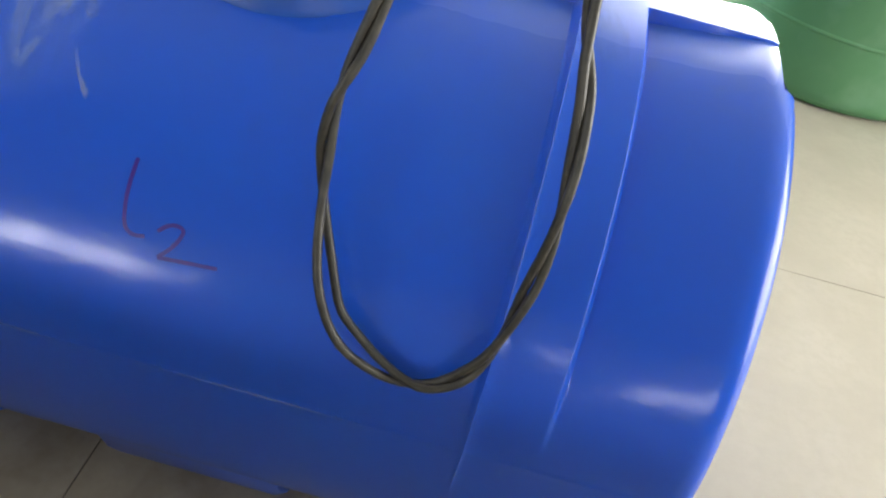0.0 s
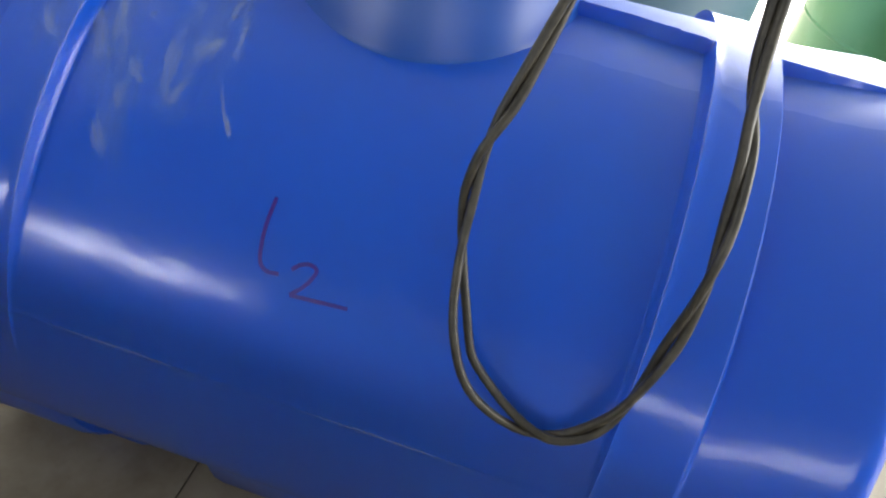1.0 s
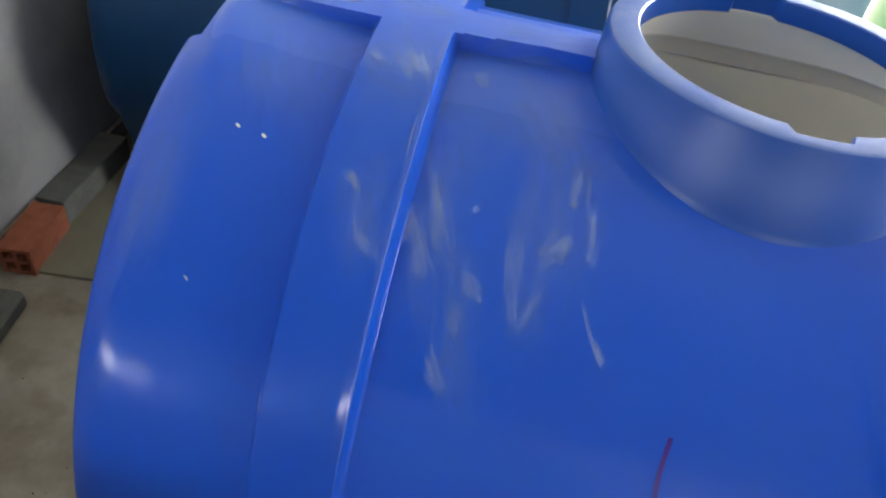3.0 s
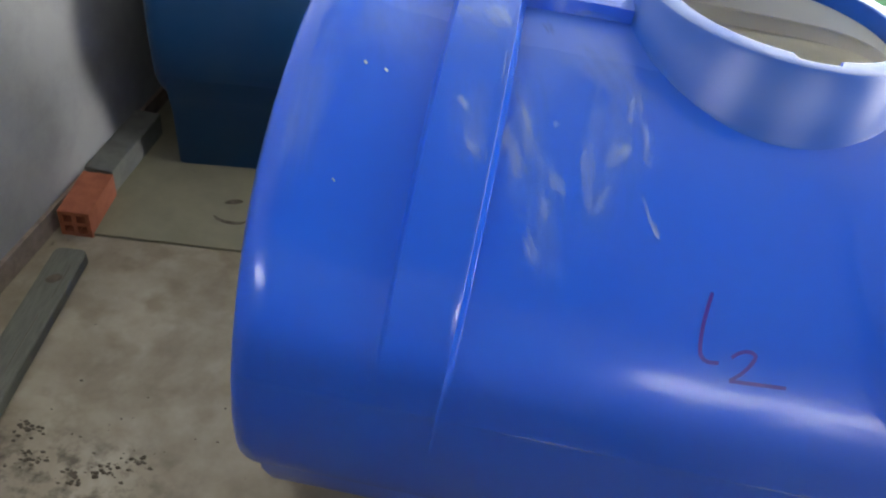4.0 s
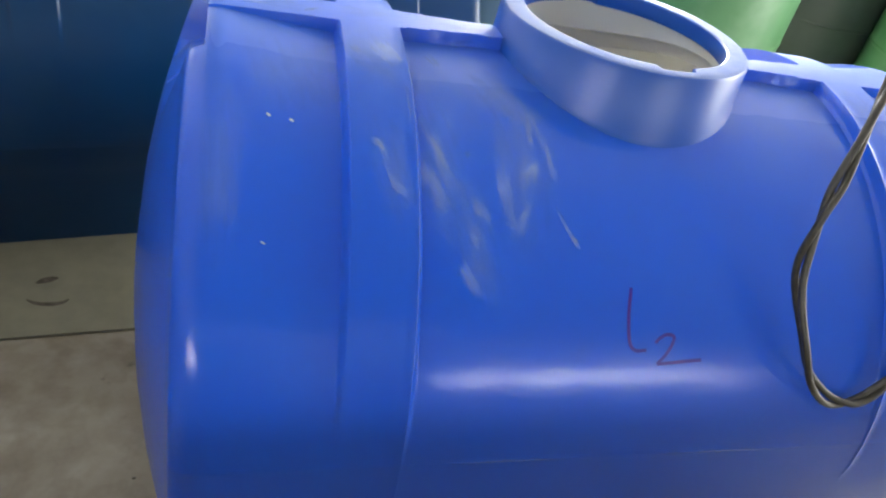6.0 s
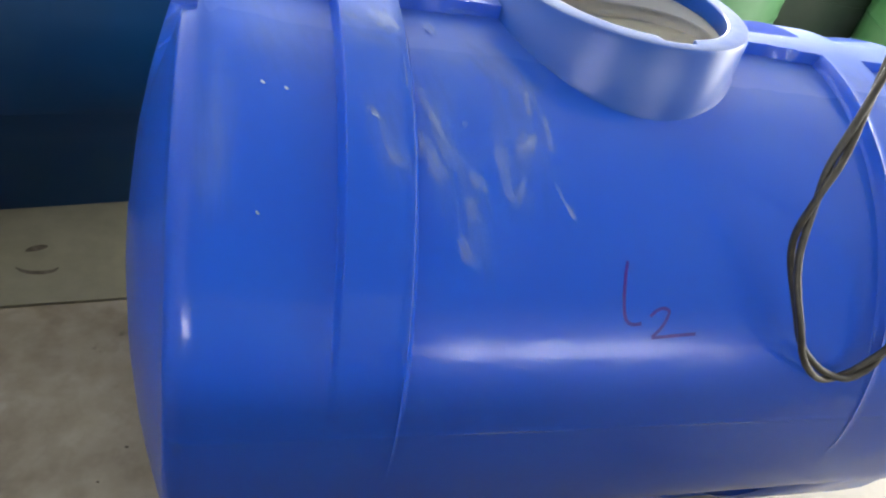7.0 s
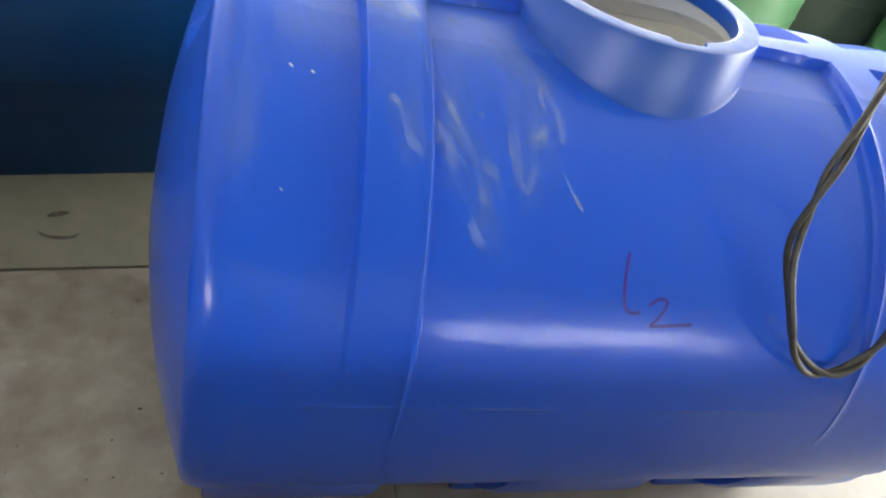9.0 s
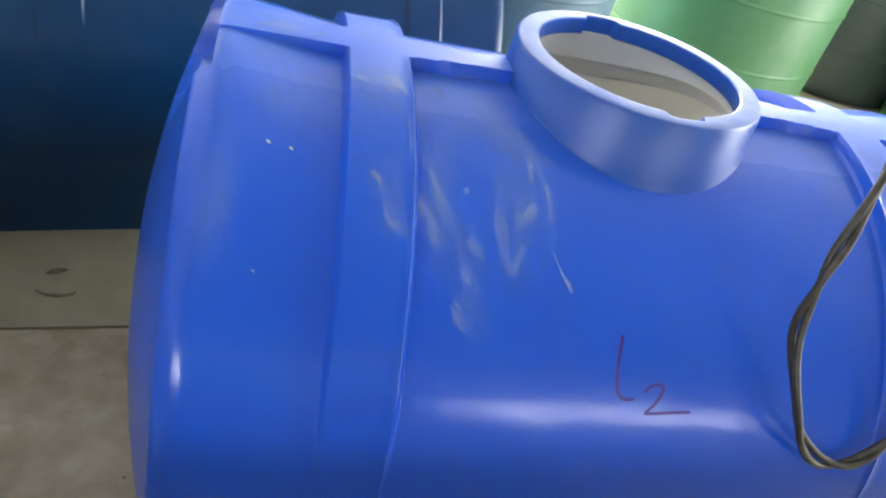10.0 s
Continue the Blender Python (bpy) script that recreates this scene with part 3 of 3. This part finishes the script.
# ---- hanging cable ----
def strand(name, pts, radius, parent):
    cu = bpy.data.curves.new(name, "CURVE")
    cu.dimensions, cu.bevel_depth, cu.bevel_resolution, cu.resolution_u = "3D", radius, 3, 8
    sp = cu.splines.new("POLY")
    sp.points.add(len(pts) - 1)
    for q, v in zip(sp.points, pts):
        q.co = (*v, 1)
    cu.materials.append(RUBBER)
    ob = new(name, cu)
    ob.parent = parent
    return ob


LOOP = [(0.44, -0.28, 3.29), (0.44, -0.30, 2.3), (0.42, -0.35, 1.65), (0.37, -0.405, 1.38), (0.335, -0.437, 1.22), (0.30, -0.487, 1.068), (0.278, -0.515, 0.98), (0.282, -0.535, 0.885),
        (0.312, -0.588, 0.79), (0.345, -0.606, 0.735), (0.41, -0.611, 0.690), (0.468, -0.611, 0.692), (0.515, -0.600, 0.745), (0.54, -0.578, 0.85), (0.546, -0.560, 0.954),
        (0.535, -0.525, 1.065), (0.510, -0.49, 1.165), (0.49, -0.44, 1.38), (0.46, -0.37, 1.65), (0.46, -0.30, 2.3), (0.46, -0.28, 3.29)]

cable = new("hanging_cable")
mid = spline(LOOP, 16)
first, last_ = 16 * 6 + 10, 16 * 10
for turn_ in (0, 1):
    pts, angle = [], math.pi * turn_ - 0.13 * first + 0.3
    for k, v in enumerate(mid):
        t_ = (mid[min(k + 1, len(mid) - 1)] - mid[max(k - 1, 0)]).normalized()
        side = t_.cross(Vector((0, 1, 0.3))).normalized()
        up = t_.cross(side)
        # the two strands part where the loop turns
        open_ = smooth(first, first + 22, k) * (1 - smooth(last_ - 16, last_ + 6, k))
        angle += 0.13 * (1 - open_)
        gap = 0.0056 + 0.0075 * open_ + 0.0006 * math.sin(0.31 * k)
        pts.append(v + gap * (math.cos(angle) * side + math.sin(angle) * up))
    strand("strand", pts, 0.0058, cable)
tagged(cable, "loop of twisted black twin cable hanging from the ceiling", "cable")


# ---- things along the wall ----
def hollow_brick(place, yaw, length):
    top = new("hollow_brick")
    top.matrix_world = pose(*place, 0, 0, yaw)
    w = 0.085
    bm = bmesh.new()
    t = 0.012
    h = (w - 3 * t) / 2
    for i in range(3):
        box(bm, -w / 2 + i * (t + h), -w / 2 + i * (t + h) + t, 0, length, 0, w)
    for i in range(3):
        for j in range(2):
            x0 = -w / 2 + t + j * (t + h)
            z0 = i * (t + h)
            box(bm, x0, x0 + h, 0.0005, length - 0.0005, z0 + (0 if i else 0.0005), z0 + t - (0.0005 if i == 2 else 0))
    part("brick", bm, CLAY, top, smooth=False)
    return tagged(top, "red clay hollow brick with four holes, against the wall", "brick")


hollow_brick((-1.363, 0.169, 0.0), 7, 0.19)


def block(name, place, yaw, l, w, h, mat, label, category):
    bm = bmesh.new()
    box(bm, -w / 2, w / 2, 0, l, 0, h, 0.004)
    ob = new(name, mesh_of(name, bm, mat, False))
    ob.matrix_world = pose(*place, 0, 0, yaw)
    return tagged(ob, label, category)


block("cement_block", (-1.394, 0.372, 0.0), 1, 0.345, 0.085, 0.085, CEMENT, "grey cement block lying along the wall behind a brick", "block")


def timber_batten(place, yaw, l, w, h):
    """A sawn batten with worn, rounded ends and a few splits along the grain."""
    top = new("timber_batten")
    top.matrix_world = pose(*place, 0, 0, yaw)
    bm = bmesh.new()
    box(bm, -w / 2, w / 2, 0, l, 0, h)
    ends = [e for e in bm.edges if abs(e.verts[0].co.z - e.verts[1].co.z) > h / 2]
    bmesh.ops.bevel(bm, geom=ends, offset=0.022, segments=4, affect="EDGES", profile=0.5)
    rim = [e for e in bm.edges if e.calc_face_angle(0) > radians(60)]
    bmesh.ops.bevel(bm, geom=rim, offset=0.004, segments=2, affect="EDGES", profile=0.5)
    part("plank", bm, TIMBER, top, smooth=False)
    for x, y0, y1 in ((-0.018, 0.3, 0.52), (0.012, 0.62, 0.8), (0.02, 0.86, 0.98)):
        bm = bmesh.new()
        box(bm, x, x + 0.0016, y0, y1, h - 0.002, h + 0.0005)
        part("split", bm, SOOT, top, "dark split in the grain", smooth=False)
    bm = bmesh.new()
    bmesh.ops.create_circle(bm, cap_ends=True, segments=10, radius=0.02)
    for v in bm.verts:
        v.co = Vector((v.co.x * 0.9 + 0.006 * math.sin(9 * v.co.y / 0.02), v.co.y * 0.9 + l - 0.12, h + 0.0008))
    part("stain", bm, SOOT, top, "dark stain", smooth=False)
    return tagged(top, "weathered grey timber batten lying along the wall", "timber")


SOOT = simple("dark_scuff", (0.06, 0.05, 0.035), (0.12, 0.10, 0.075), 50.0, 0.8)
timber_batten((-1.195, -0.95, 0.0), 7.3, 1.045, 0.085, 0.035)
board = setting("floor_board", BOARD, (-0.06, 1.45, 0.0, 2.2, 0.0005, 0.009), label="dull greenish grey board lying on the floor", category="board")
board.matrix_world = pose(-1.315, 0.185, 0, 0, 0, 7.6)


def scuff(points, width):
    """A dark crescent scuff lying on the board."""
    bm = bmesh.new()
    line = spline([(x, y, 0) for x, y in points], 6)
    rows = []
    for k, q in enumerate(line):
        d = (line[min(k + 1, len(line) - 1)] - line[max(k - 1, 0)]).normalized()
        w = width * math.sin(math.pi * (0.08 + 0.84 * k / (len(line) - 1)))
        rows.append([bm.verts.new((q.x - d.y * o, q.y + d.x * o, 0.0094)) for o in (-w / 2, w / 2)])
    for a, b in zip(rows, rows[1:]):
        bm.faces.new((a[0], b[0], b[1], a[1]))
    bmesh.ops.recalc_face_normals(bm, faces=bm.faces)
    return tagged(new("scuff_mark", mesh_of("scuff_mark", bm, SOOT)), "dark scuff mark on the grey board", "mark", "scuff marks on the board")


scuff([(-1.035, 0.428), (-1.02, 0.438), (-1.0, 0.447), (-0.985, 0.452)], 0.024)
scuff([(-1.045, 0.362), (-1.02, 0.347), (-0.985, 0.345), (-0.958, 0.352), (-0.945, 0.366)], 0.015)

# ---- dirt crumbs by the batten ----
rng = random.Random(4)
bm = bmesh.new()
heaps = [(-1.10, -0.46), (-1.11, -0.50), (-1.16, -0.44), (-0.95, -0.50), (-0.90, -0.46), (-1.0, -0.52)]
for k in range(150):
    hx, hy = heaps[k % len(heaps)]
    x, y = rng.gauss(hx, 0.02), rng.gauss(hy, 0.011)
    size = rng.uniform(0.001, 0.005)
    if k % 6 == 0:
        x, y = rng.uniform(-1.2, -0.62), rng.gauss(-0.42, 0.14)
        size = rng.uniform(0.001, 0.0035)
    made = bmesh.ops.create_icosphere(bm, subdivisions=1, radius=size)["verts"]
    turn = rng.uniform(0, 6.3)
    for v in made:
        p = v.co * rng.uniform(0.7, 1.2)
        v.co = Vector((x + (p.x * math.cos(turn) - p.y * math.sin(turn)) * 1.5, y + p.x * math.sin(turn) + p.y * math.cos(turn), max(0.0, p.z * 0.35) + 0.0002))
tagged(new("dirt_crumbs", mesh_of("dirt_crumbs", bm, SOOT)), "dark crumbs of dirt scattered on the floor", "dirt", kind="stuff")

# ---- floor tiles ----
TILE_X, TILE_Y, PITCH = -0.155, 0.805, 3.0
for i in range(-3, 3):
    for j in range(-3, 3):
        x0, y0 = max(-6.0, TILE_X + i * PITCH), TILE_Y + j * PITCH
        x1, y1 = min(6.0, TILE_X + (i + 1) * PITCH), min(5.4, y0 + PITCH)
        y0 = max(-6.6, y0)
        if x1 - x0 > 0.05 and y1 - y0 > 0.05:
            bm = bmesh.new()
            box(bm, x0 + 0.0015, x1 - 0.0015, y0 + 0.0015, y1 - 0.0015, -0.003, 0.0, 0.0008)
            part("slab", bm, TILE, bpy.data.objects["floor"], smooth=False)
